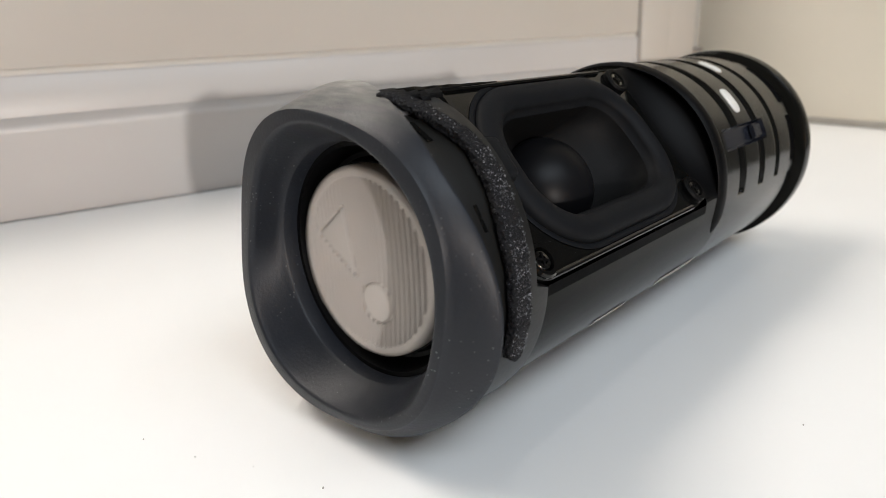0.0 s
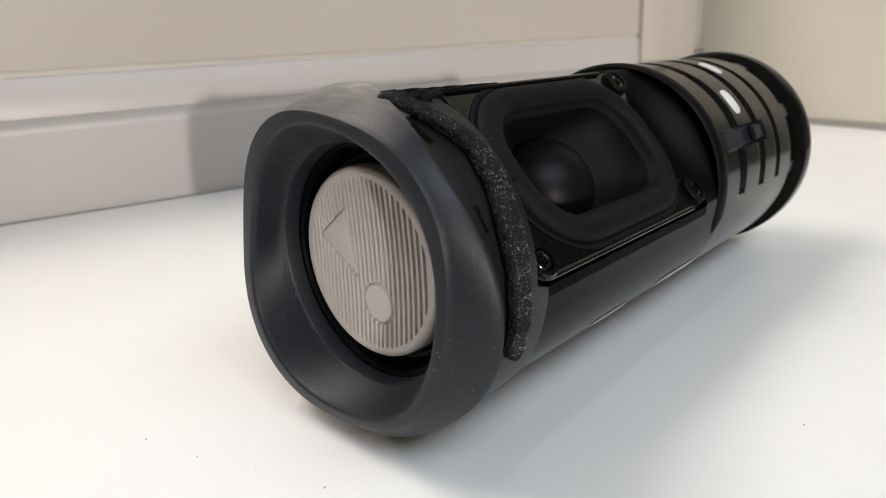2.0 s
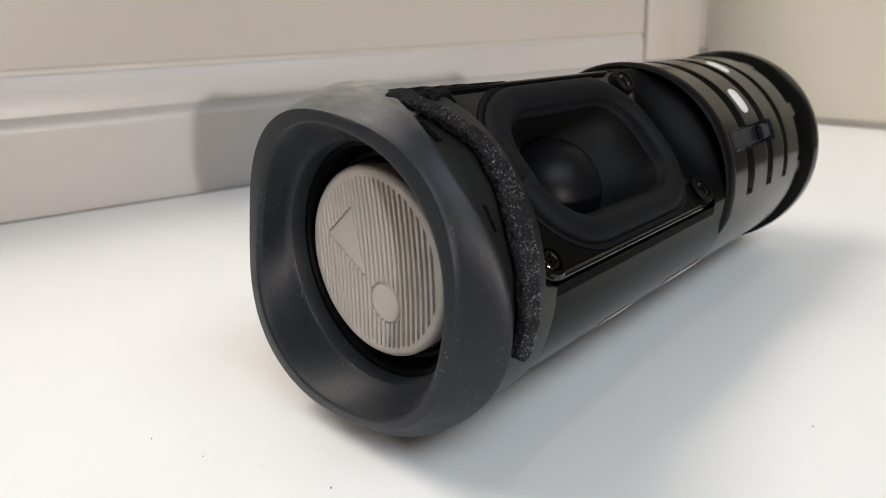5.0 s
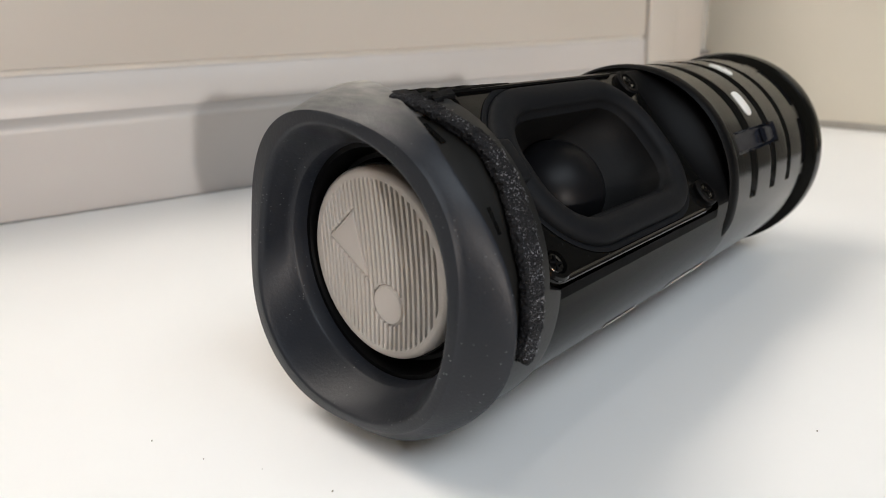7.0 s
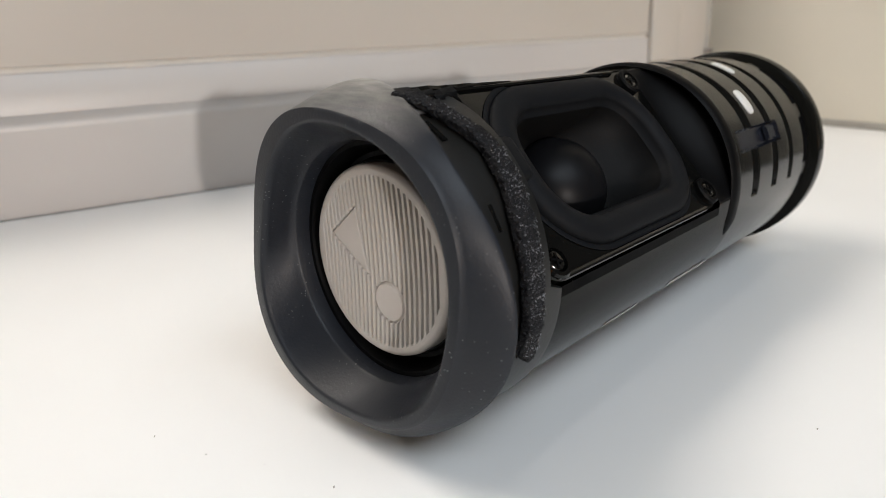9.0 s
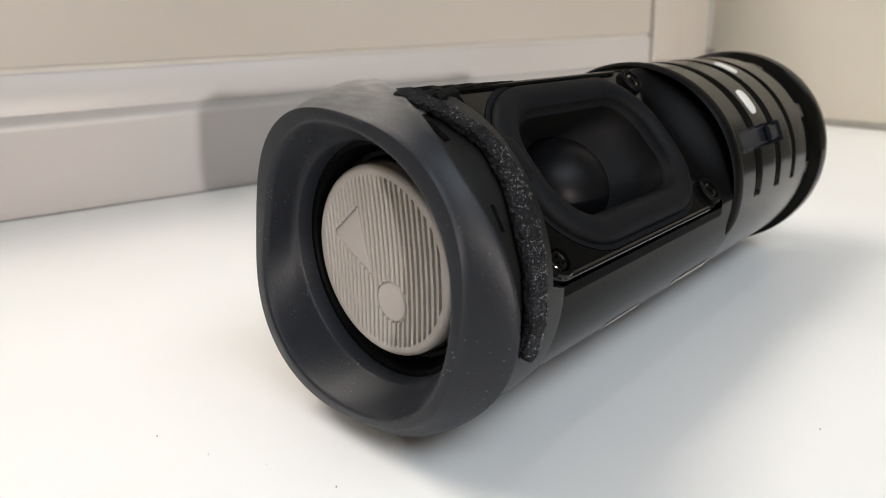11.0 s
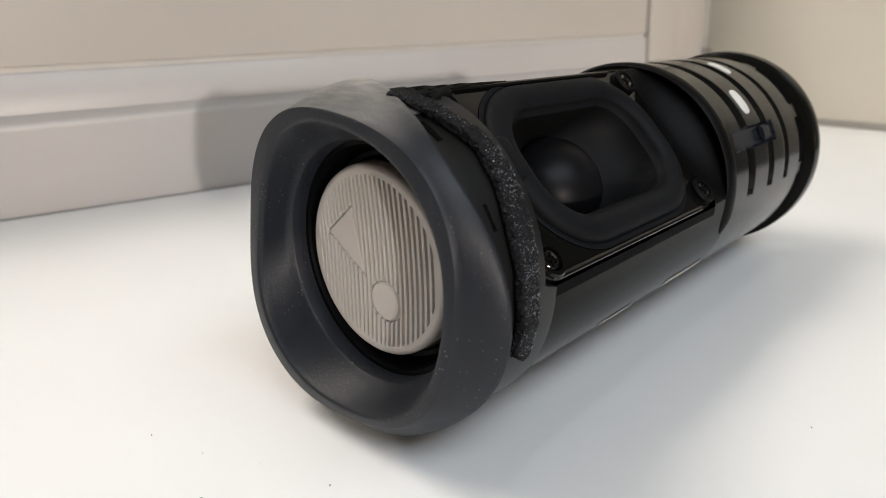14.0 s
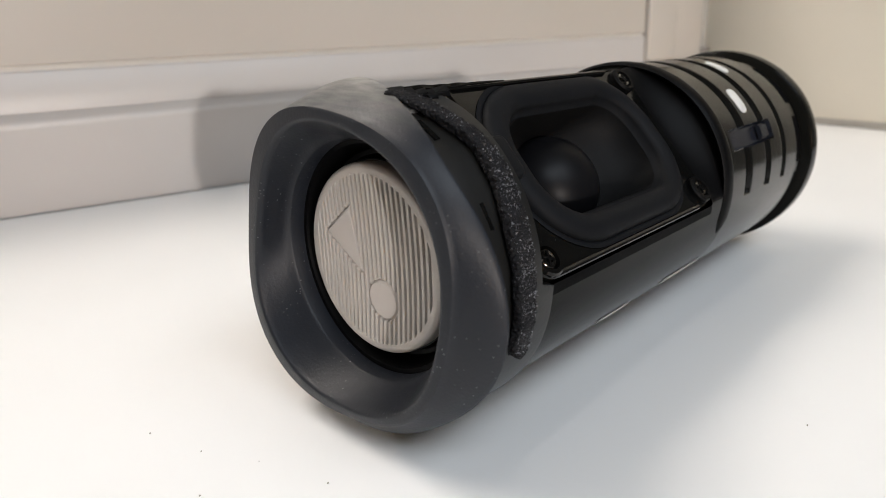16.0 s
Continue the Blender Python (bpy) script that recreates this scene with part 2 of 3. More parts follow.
def build_bay():
    structure("window_sill", box(-0.95, XW, -0.03, YF + 0.002, -0.03, Z0, 0.002, 3), SILL, "smooth white laminate window sill board", "window sill", True)
    window = tagged(new("window_1"), "white plastic window frame above the sill", "window", kind="structure")
    y = YF
    low = [(y + 0.0035, Z0), (y + 0.0010, 0.018), (y - 0.0006, 0.0430), (y - 0.0009, 0.0446), (y - 0.0002, 0.0462), (y + 0.0016, 0.0478), (y + 0.0046, 0.0496), (y + 0.0052, 0.0502), (y + 0.05, 0.0502), (y + 0.05, Z0)]
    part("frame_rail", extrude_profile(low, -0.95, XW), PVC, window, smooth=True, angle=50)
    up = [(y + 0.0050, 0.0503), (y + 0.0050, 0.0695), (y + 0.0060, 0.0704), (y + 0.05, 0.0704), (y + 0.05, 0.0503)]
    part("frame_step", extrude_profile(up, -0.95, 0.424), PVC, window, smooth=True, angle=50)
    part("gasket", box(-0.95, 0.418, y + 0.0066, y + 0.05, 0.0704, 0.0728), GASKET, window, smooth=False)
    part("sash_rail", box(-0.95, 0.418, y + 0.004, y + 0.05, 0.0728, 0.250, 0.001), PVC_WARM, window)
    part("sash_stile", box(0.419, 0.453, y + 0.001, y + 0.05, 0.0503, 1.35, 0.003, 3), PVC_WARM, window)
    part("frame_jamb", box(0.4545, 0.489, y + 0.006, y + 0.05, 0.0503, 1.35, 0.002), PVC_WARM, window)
    part("jamb_gap", box(0.489, XW, y + 0.014, y + 0.05, 0.0503, 1.35), SEAL, window, smooth=False)
    part("hinge_pin", box(0.4885, 0.501, y + 0.006, y + 0.014, 0.054, 0.058, 0.0015), HINGE, window)
    part("frame_stile", box(-0.95, -0.86, y, y + 0.05, 0.250, 1.35, 0.003), PVC_WARM, window)
    part("pane", box(-0.86, 0.419, y + 0.060, y + 0.064, 0.250, 1.28), GLASS, window, smooth=False).visible_shadow = False
    part("frame_head", box(-0.95, XW, y, y + 0.05, 1.28, 1.35, 0.003), PVC_WARM, window)
    structure("wall_east", box(XW, XW + 0.12, 0.12, YF + 0.05, -0.03, 1.35), CREAM, "cream painted window reveal wall", "wall")
    structure("wall_seal", box(XW - 0.0025, XW, 0.12, YF - 0.0015, Z0 + 0.0001, Z0 + 0.0050, 0.0008), SEAL, "thin grey sealant strip along the reveal", "trim")
    structure("wall_west", box(-1.07, -0.95, 0.12, YF + 0.05, -0.03, 1.35), CREAM, "cream painted window reveal wall", "wall")
    structure("bay_head", box(-1.07, XW + 0.12, 0.12, YF + 0.05, 1.35, 1.42), CREAM, "cream painted head of the window bay", "wall")
    # the room behind the camera
    structure("wall_below_sill", box(-1.8, 2.2, 0.12, 0.24, -0.92, -0.03), ROOM, "beige painted wall under the sill", "wall")
    structure("wall_north_west", box(-1.8, -1.07, 0.12, 0.24, -0.03, 1.42), ROOM, "beige painted wall beside the window", "wall")
    structure("wall_north_east", box(XW + 0.12, 2.2, 0.12, 0.24, -0.03, 1.42), ROOM, "beige painted wall beside the window", "wall")
    structure("floor", box(-1.8, 2.2, -3.1, 0.24, -1.0, -0.92), FLOOR, "brown wooden room floor", "floor")
    # unseen ceiling; its opening is made up to go with the fill lamp
    bm = box(-1.8, -0.80, -3.1, 0.24, 1.42, 1.50)
    box(1.00, 2.2, -3.1, 0.24, 1.42, 1.50, bm=bm)
    box(-0.80, 1.00, -3.1, -1.70, 1.42, 1.50, bm=bm)
    box(-0.80, 1.00, -0.60, 0.24, 1.42, 1.50, bm=bm)
    structure("ceiling", bm, ROOM, "painted ceiling with an opening added for the fill lamp", "ceiling")
    structure("wall_room_west", box(-1.9, -1.8, -3.1, 0.24, -1.0, 1.83), ROOM, "beige painted room wall", "wall")
    structure("wall_room_east", box(2.2, 2.3, -3.1, 0.24, -1.0, 1.83), ROOM, "beige painted room wall", "wall")
    bm = box(-1.9, -1.25, -3.1, -3.0, -1.0, 1.83)
    box(0.45, 2.3, -3.1, -3.0, -1.0, 1.83, bm=bm)
    box(-1.25, 0.45, -3.1, -3.0, -1.0, -0.05, bm=bm)
    box(-1.25, 0.45, -3.1, -3.0, 1.25, 1.83, bm=bm)
    structure("wall_south", bm, ROOM, "beige painted room wall with a window opening", "wall")
    structure("ground", box(-300, 300, -300, 300, -4.2, -4.0), SEAL, "grey ground outside the building", "ground")


build_bay()

# ---- the speaker ----
PHI = 40.9          # the way the driver faces, in degrees up from the room side
RB = 0.0327         # shell radius
HP = 0.0245         # height of the driver plate over the axis
S0, S1 = 0.0098, 0.0855   # plate's ends along the axis
WN = 0.0218         # plate's half width

speaker = tagged(new("portable_speaker"), "black cylindrical portable speaker stripped of its grille, lying on the sill", "speaker")
speaker.matrix_world = pose(0.0474, 0.1097, 0.0370, 0, 0.88, 16.02)


def on_plate(s, w, h):
    """A point over the driver plate: s along the axis, w across (down to the room side), h from the axis."""
    t = radians(PHI)
    a, b = h * math.cos(t) + w * math.sin(t), h * math.sin(t) - w * math.cos(t)
    return Vector((s, -a, b))


def square(deg, amp, phase=PHI):
    return amp * math.cos(4 * radians(deg - phase))


def harmonic(d, base, *waves):
    """A closed outline's radius at d degrees: a base and the cosine and sine of each further wave."""
    r = base
    for k, (c, s) in enumerate(waves, 1):
        r += c * math.cos(k * radians(d)) + s * math.sin(k * radians(d))
    return r


def hump(d, centre, width):
    return math.exp(-(((d - centre + 180) % 360 - 180) / width) ** 2)


def build_bumper():
    """A soft square ring: funnel, rounded lip, flat front face, crease and a slanting flank with a sharp rear edge."""
    rings = []
    for i in range(240):
        d = i * 1.5
        q, q2 = square(d, 1.0, 38.1), math.cos(2 * radians(d + 36.3))
        lip = harmonic(d, 0.0282, (-0.00021, -0.00073), (-0.00059, 0.00122), (0.00055, -0.00056), (-0.00064, 0.00057))
        crease = harmonic(d, 0.03125, (-0.00117, -0.00057), (-0.00027, 0.00142), (0.00072, -0.00033), (-0.00113, 0.00057))
        crease = max(crease - 0.0005 * hump(d, -128, 24), lip + 0.0013)
        big = 0.0337 - 0.00121 * q + 0.00037 * q2 + 0.00032 * math.cos(3 * radians(d + 5)) + 0.00131 * math.cos(radians(d + 24.6))
        big += 0.0006 * max(0.0, math.cos(radians(d + 90))) ** 4 + 0.0018 * hump(d, 42, 26)
        big += 0.0010 * hump(d, 103, 16) - 0.0010 * hump(d, -100, 26)
        big = max(big, crease + 0.0002)
        back = -0.0032 - 0.0019 * hump(d, 40, 18) + 0.0042 * hump(d, 90, 17)
        prof = [(0.0020, 0.0238), (-0.0019, 0.0240), (-0.0023, 0.0242), (-0.0027, 0.0246)]
        prof += [(-0.0027 - 0.0058 * f ** 1.1, 0.0246 + (lip - 0.0005 - 0.0246) * f) for f in (0.25, 0.5, 0.75, 0.9, 1.0)]
        prof += [(-0.00885, lip - 0.00028), (-0.00912, lip - 0.00008), (-0.00928, lip + 0.00018), (-0.00932, lip + 0.00045)]
        for f in (0.35, 0.7):
            prof.append((-0.0093 + 0.0003 * f, lip + 0.00045 + (crease - lip - 0.0007) * f))
        prof += [(-0.00892, crease - 0.00008), (-0.0088, crease), (-0.0086, crease + 0.00010)]
        for k in range(1, 9):
            f = k / 8
            prof.append((-0.0086 + (back + 0.0081) * f, crease + 0.00010 + (big - crease - 0.0002) * f * (1.45 - 0.45 * f)))
        prof += [(back - 0.0002, big - 0.0001), (back, big - 0.00035), (back + 0.0001, big - 0.0009), (back + 0.0002, min(0.0330, big - 0.0012))]
        rings.append([polar(s, r, d) for s, r in prof])
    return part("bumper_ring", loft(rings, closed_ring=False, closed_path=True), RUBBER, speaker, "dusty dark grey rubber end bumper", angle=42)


def build_radiator():
    rings = []
    prof = [(0.0020, 0.0240), (0.0012, 0.0238), (0.0012, 0.0228), (0.0030, 0.0222), (0.0052, 0.0212), (0.0052, 0.0203), (0.0035, 0.0196), (0.0035, 0.0150)]
    for i in range(120):
        rings.append([polar(s, r, i * 3) for s, r in prof])
    part("radiator_surround", loft(rings, closed_ring=False, closed_path=True), SATIN, speaker, "black rubber roll round the end cap")
    # end cap: ribbed face with a raised triangle and disc
    R = 0.0193
    tri = [(-0.0054, 0.0104), (-0.0133, 0.0041), (-0.0023, -0.0026)]

    def in_tri(a, b, grow):
        worst = -1.0
        cx, cz = sum(p[0] for p in tri) / 3, sum(p[1] for p in tri) / 3
        for k in range(3):
            (x0, z0), (x1, z1) = tri[k], tri[(k + 1) % 3]
            nx, nz = z1 - z0, -(x1 - x0)
            ln = math.hypot(nx, nz)
            d = ((a - x0) * nx + (b - z0) * nz) / ln
            if ((cx - x0) * nx + (cz - z0) * nz) > 0:
                d = -d
            worst = max(worst, d)
        return worst - grow

    def step(x, w):
        return min(1.0, max(0.0, 0.5 - x / w))

    def height(a, b):
        rr = math.hypot(a, b)
        dome = 0.0006 * (1 - (rr / R) ** 2)
        e = max(0.0, rr - (R - 0.0012)) / 0.0012
        edge = -0.0011 * (1 - math.sqrt(max(0.0, 1 - e * e)))
        d_tri, d_dot = in_tri(a, b, 0.0), math.hypot(a - 0.0032, b + 0.0073) - 0.0039
        line = a - 0.0014 * (1 - (b / 0.017) ** 2)
        u = (line / 0.0013) % 1.0 - 0.5
        groove = step(abs(u) - 0.19, 0.10)
        mask = step(rr - 0.0171, 0.0004) * (1 - step(d_tri - 0.0004, 0.0003)) * (1 - step(d_dot - 0.0004, 0.0003))
        ditch = max(step(abs(d_tri - 0.0002) - 0.00022, 0.0002), step(abs(d_dot - 0.0002) - 0.00022, 0.0002))
        # left grooves shallower: flat light on the ribs put into their depth
        return dome + edge - (0.0005 + 0.0008 * min(1.0, max(0.0, (a + 0.012) / 0.018))) * groove * mask - 0.00055 * ditch

    bm = bmesh.new()
    # ribbed field, its columns along the ribs
    grid = {}
    n_a, n_b, da, db = 196, 80, 0.0001, 0.00023
    for i in range(-n_a, n_a + 1):
        for j in range(-n_b, n_b + 1):
            b = j * db
            a = i * da + 0.0014 * (1 - (b / 0.017) ** 2) - 0.0007
            if math.hypot(a, b) < 0.0180:
                grid[i, j] = bm.verts.new((-height(a, b), -a, b))
    for (i, j), v in grid.items():
        other = (grid.get((i + 1, j)), grid.get((i + 1, j + 1)), grid.get((i, j + 1)))
        if None not in other:
            bm.faces.new((v, *other))
    # smooth rounded margin and skirt
    n_t = 180
    last = None
    for k, r in enumerate([0.0176 + (R - 0.0176) * q / 14 for q in range(15)] + [R]):
        row = []
        for q in range(n_t):
            t = 2 * math.pi * q / n_t
            a, b = r * math.cos(t), r * math.sin(t)
            row.append(bm.verts.new((-height(a, b) - 0.00003 if k < 15 else 0.0040, -a, b)))
        if last:
            for q in range(n_t):
                n = (q + 1) % n_t
                bm.faces.new((last[q], row[q], row[n], last[n]))
        last = row
    return part("radiator_cap", bm, CAP, speaker, "ribbed warm grey plastic cap with raised triangle and disc", angle=50)


def build_collar():
    prof = [(-0.0055, 0.0290), (-0.0055, 0.0308), (-0.0036, 0.0327), (-0.0010, 0.0331), (0.0120, 0.0335), (0.0134, 0.0334), (0.0139, 0.0329), (0.0140, 0.0310)]
    rings = []
    for i in range(160):
        d = i * 2.25
        off = (d - PHI + 180) % 360 - 180
        ring = []
        for s, r in prof:
            if abs(off) < 41 and s > S0:
                s = S0
            ring.append(polar(s, r - (flat_back(d) if s > -0.002 else 0.0), d))
        rings.append(ring)
    part("collar", loft(rings, closed_ring=False, closed_path=True), COLLAR, speaker, "satin black collar behind the bumper")
    # slits in the collar: solid black pieces, their inner dark put into colour
    for d0, d1, s0, s1 in ((28.7, 20.7, -0.0013, -0.0005), (58.6, 50.4, -0.0029, -0.0018), (63.6, 60.0, -0.0010, 0.0004), (-5.5, -8.5, 0.0062, 0.0086), (-10.8, -13.0, 0.0062, 0.0074), (-17.0, -20.0, 0.0026, 0.0050)):
        bm = bmesh.new()
        rise = 0.0332 if s0 < 0.002 else 0.0336
        top = [bm.verts.new(polar(s, rise, d)) for s, d in ((s0, d0), (s1, d0), (s1 + 0.0004, d1), (s0 + 0.0004, d1))]
        low = [bm.verts.new(polar(s, 0.0325, d)) for s, d in ((s0, d0), (s1, d0), (s1 + 0.0004, d1), (s0 + 0.0004, d1))]
        bm.faces.new(top)
        for k in range(4):
            bm.faces.new((top[k], low[k], low[(k + 1) % 4], top[(k + 1) % 4]))
        part("collar_slit", bm, GLOSS, speaker, smooth=False)


def plate_edge(d):
    return (d - PHI + 180) % 360 - 180


def flat_back(d):
    """How far the shell beside the driver's upper edge lies inside the drum's round."""
    return 0.0012 * hump(d, 97, 26)


def build_shell():
    """The shell: a tube with the driver's flat cut out of it and slots behind."""
    # the run beside the driver
    n = 180
    half = math.degrees(math.asin((WN + 0.0007) / RB))
    svals = [0.0120 + (S1 - 0.0120) * i / 12 for i in range(13)]
    rings = []
    for s in svals:
        rings.append([polar(s, RB - flat_back(PHI + half + (360 - 2 * half) * j / n), PHI + half + (360 - 2 * half) * j / n) for j in range(n + 1)])
    part("shell", loft(rings, closed_ring=False), SHELL, speaker, "glossy black plastic shell")
    # the ramp from the plate up to the rear drum
    rings = []
    for i in range(17):
        f = i / 16
        s = S1 + 0.0125 * f
        rise = min(1.0, (f * 1.02) ** 1.5)
        ring = []
        for j in range(240):
            d = j * 1.5
            off = abs(plate_edge(d))
            r = RB - flat_back(d) * (1 - rise)
            if off < 75:
                flat = HP / math.cos(radians(off))
                if flat < RB:
                    r = flat + (RB - flat) * rise
            ring.append(polar(s, r, d))
        rings.append(ring)
    shoulder = part("drum_shoulder", loft(rings), SATIN, speaker, "matt black shoulder behind the driver")
    shoulder.data.materials.append(SHELL)
    for f in shoulder.data.polygons:
        if abs(plate_edge(math.degrees(math.atan2(f.center.z, -f.center.y)))) > 43:
            f.material_index = 1
    rings = []
    for i in range(91):
        d = -20.5 + 134.0 * i / 90
        end = min(1.0, max(0.2, (i / 5) ** 0.5))
        ring = []
        for j in range(10):
            t = 2 * math.pi * j / 10
            ring.append(polar(0.0957 + 0.0029 * end * math.cos(t), RB - 0.0001 + 0.0009 * end * math.sin(t), d))
        rings.append(ring)
    part("drum_rim", loft(rings), SATIN, speaker, "rounded black rim of the rear drum")
    # rear drum with slots
    slots = ((0.1108, 0.0038), (0.1269, 0.0036), (0.1411, 0.0028))

    def radius(s, d):
        r = RB
        e = (d + 180) % 360 - 180
        for c, w in slots:
            if -6 < e < 150:
                k = 1.0 if abs(s - c) < w / 2 else max(0.0, 1 - (abs(s - c) - w / 2) / 0.0005)
                r -= 0.0016 * k * min(1.0, (e + 6) / 2)
        if 17.5 < e < 27.5 and 0.1015 < s < 0.1330:
            r = RB - 0.0022
        notch = 0.0535 + (0.004 if (24 < e < 34 or -8 < e < 0 or 60 < e < 70) else 0.0)
        if s > 0.1 + notch:
            r = min(r, RB - 0.0013)
        return r

    rings = []
    m = 170
    for i in range(m + 1):
        s = 0.0978 + (0.1630 - 0.0978) * i / m
        rings.append([polar(s, radius(s, j * 1.0), j * 1.0) for j in range(360)])
    drum = part("rear_drum", loft(rings), DRUM, speaker, "slotted glossy black rear drum", angle=30)
    drum.data.materials.append(SATIN)
    drum.data.materials.append(LATCH)
    # darker black on recess floors: the matt rear seat, and painted slot shade
    for f in drum.data.polygons:
        c = f.center
        if math.hypot(c.y, c.z) < RB - 0.0009:
            e = math.degrees(math.atan2(c.z, -c.y))
            f.material_index = 2 if 17 < e < 28 and 0.1012 < c.x < 0.1335 else 1
    prof = [(0.1622, 0.0300), (0.1625, 0.0330), (0.1633, 0.0340), (0.1650, 0.0342), (0.1680, 0.0342), (0.1690, 0.0339), (0.1688, 0.0290)]
    part("rear_ring", loft([[polar(s, r, i * 2.5) for s, r in prof] for i in range(144)], closed_ring=False, closed_path=True), SHELL, speaker, "black rim of the open rear end")
    bpy.data.objects["rear_ring"].location.y = -0.0008
    part("rear_plate", loft([[polar(0.1640, r, i * 5) for i in range(72)] for r in (0.0300, 0.0150, 0.0002)]), SATIN, speaker)
    # latch tab in its window
    bm = bmesh.new()
    top = []
    for rr in (0.0310, 0.0322):
        top.append([bm.verts.new(polar(s, rr, d)) for s, d in ((0.1255, 18.5), (0.1322, 18.5), (0.1322, 26.5), (0.1255, 26.5))])
    bm.faces.new(top[1])
    for k in range(4):
        bm.faces.new((top[0][k], top[0][(k + 1) % 4], top[1][(k + 1) % 4], top[1][k]))
    bmesh.ops.bevel(bm, geom=[e for e in bm.edges], offset=0.0005, segments=2, affect="EDGES")
    part("latch_tab", bm, LATCH, speaker, "small glossy latch")
    for c, d0, d1, w in ((0.1180, 34.0, 48.5, 0.0048), (0.1320, 60.5, 74.0, 0.0036)):
        build_insert(c, d0, d1, w)


def build_insert(c, d0, d1, w):
    """A white oval let into the drum."""
    outer, inner = [], []
    half = (d1 - d0) / 2
    mid = (d0 + d1) / 2
    for i in range(40):
        t = 2 * math.pi * i / 40
        cx, cy = math.cos(t), math.sin(t)
        x = math.copysign(abs(cx) ** 0.7, cx) * w / 2
        y = math.copysign(abs(cy) ** 0.6, cy) * half
        outer.append((c + x, mid + y))
        inner.append((c + x * 0.8, mid + y * 0.92))
    bm = loft([[polar(s, RB - 0.0006, d) for s, d in outer], [polar(s, RB + 0.00025, d) for s, d in outer], [polar(s, RB + 0.0005, d) for s, d in inner],
               [polar(c + (s - c) * 0.5, RB + 0.0006, mid + (d - mid) * 0.5) for s, d in inner], [polar(c + (s - c) * 0.02, RB + 0.0006, mid + (d - mid) * 0.02) for s, d in inner]])
    part("white_insert", bm, WHITE, speaker, "small white oval insert")


def rounded(hx, hy, rad, n=96):
    """A rounded rectangle round zero, as (x, y) at even steps of its corners and sides."""
    pts = []
    q = n // 4
    for k, (sx, sy) in enumerate(((1, 1), (-1, 1), (-1, -1), (1, -1))):
        for i in range(q):
            t = radians(90 * k + 90 * i / (q - 1))
            pts.append((sx * (hx - rad) + rad * math.cos(t), sy * (hy - rad) + rad * math.sin(t)))
    return pts


def build_driver():
    cs = 0.0492
    ps = (S0 + S1) / 2
    out = [(x, y if y > 0 else y * 0.94) for x, y in rounded((S1 - S0) / 2, WN, 0.006)]
    hole = rounded(0.0285, 0.0165, 0.0135)
    rings = [[on_plate(ps + x, y, HP - 0.002) for x, y in out], [on_plate(ps + x, y, HP) for x, y in out],
             [on_plate(cs + x, y, HP) for x, y in hole], [on_plate(cs + x, y, HP - 0.003) for x, y in hole]]
    part("driver_plate", loft(rings), GLOSS, speaker, "glossy black driver mounting plate", angle=40)
    # glossy bead along the plate's sides and front
    lip = [(x, y if y > 0 else y * 0.94) for x, y in rounded((S1 - S0) / 2 - 0.0004, WN - 0.0004, 0.0055)]
    rings = []
    for i in range(8):
        t = 2 * math.pi * i / 8
        k = 0.0006 * math.cos(t)
        rings.append([on_plate(ps + x * (1 + k / 0.037) - (0.004 if x > 0.03 else 0), y * (1 + k / WN), HP + 0.0003 + 0.0006 * math.sin(t) - (0.004 if x > 0.033 else 0)) for x, y in lip])
    part("plate_bead", loft(rings, closed_path=True), GLOSS, speaker, "raised glossy bead round the plate")
    # roll surround
    prof = []
    for i in range(17):
        t = math.pi * i / 16
        prof.append((0.0062 * 0.5 * (1 + math.cos(t)), 0.0024 * math.sin(t) ** 0.85))
    rings = []
    for off, h in [(0.0076, 0.0002), (0.0069, 0.0005)] + prof + [(-0.001, -0.0012)]:
        ring = rounded(0.0246 + off, 0.0131 + off, 0.0108 + off)
        rings.append([on_plate(cs + x, y, HP + h) for x, y in ring])
    part("driver_surround", loft(rings), SOFT, speaker, "soft black rubber racetrack surround", angle=60)
    rings = []
    for f, depth in ((0.0, -0.0010), (0.06, -0.0040), (0.35, -0.0075), (0.85, -0.0112), (1.0, -0.0122)):
        a = rounded(0.0238, 0.0121, 0.0100)
        c = rounded(0.0112, 0.0112, 0.0111)
        rings.append([on_plate(cs + p[0] * (1 - f) + q[0] * f, p[1] * (1 - f) + q[1] * f, HP + depth) for p, q in zip(a, c)])
    part("driver_cone", loft(rings), CONE, speaker, "dark pressed driver cone")
    rings = []
    for i in range(17):
        t = 0.5 * math.pi * i / 16
        r = max(0.00002, 0.0116 * math.cos(t))
        rings.append([on_plate(cs + r * math.cos(2 * math.pi * j / 48), r * math.sin(2 * math.pi * j / 48), HP - 0.0124 + 0.0092 * math.sin(t)) for j in range(48)])
    part("dust_dome", loft(rings), DOME, speaker, "smooth black dust dome")


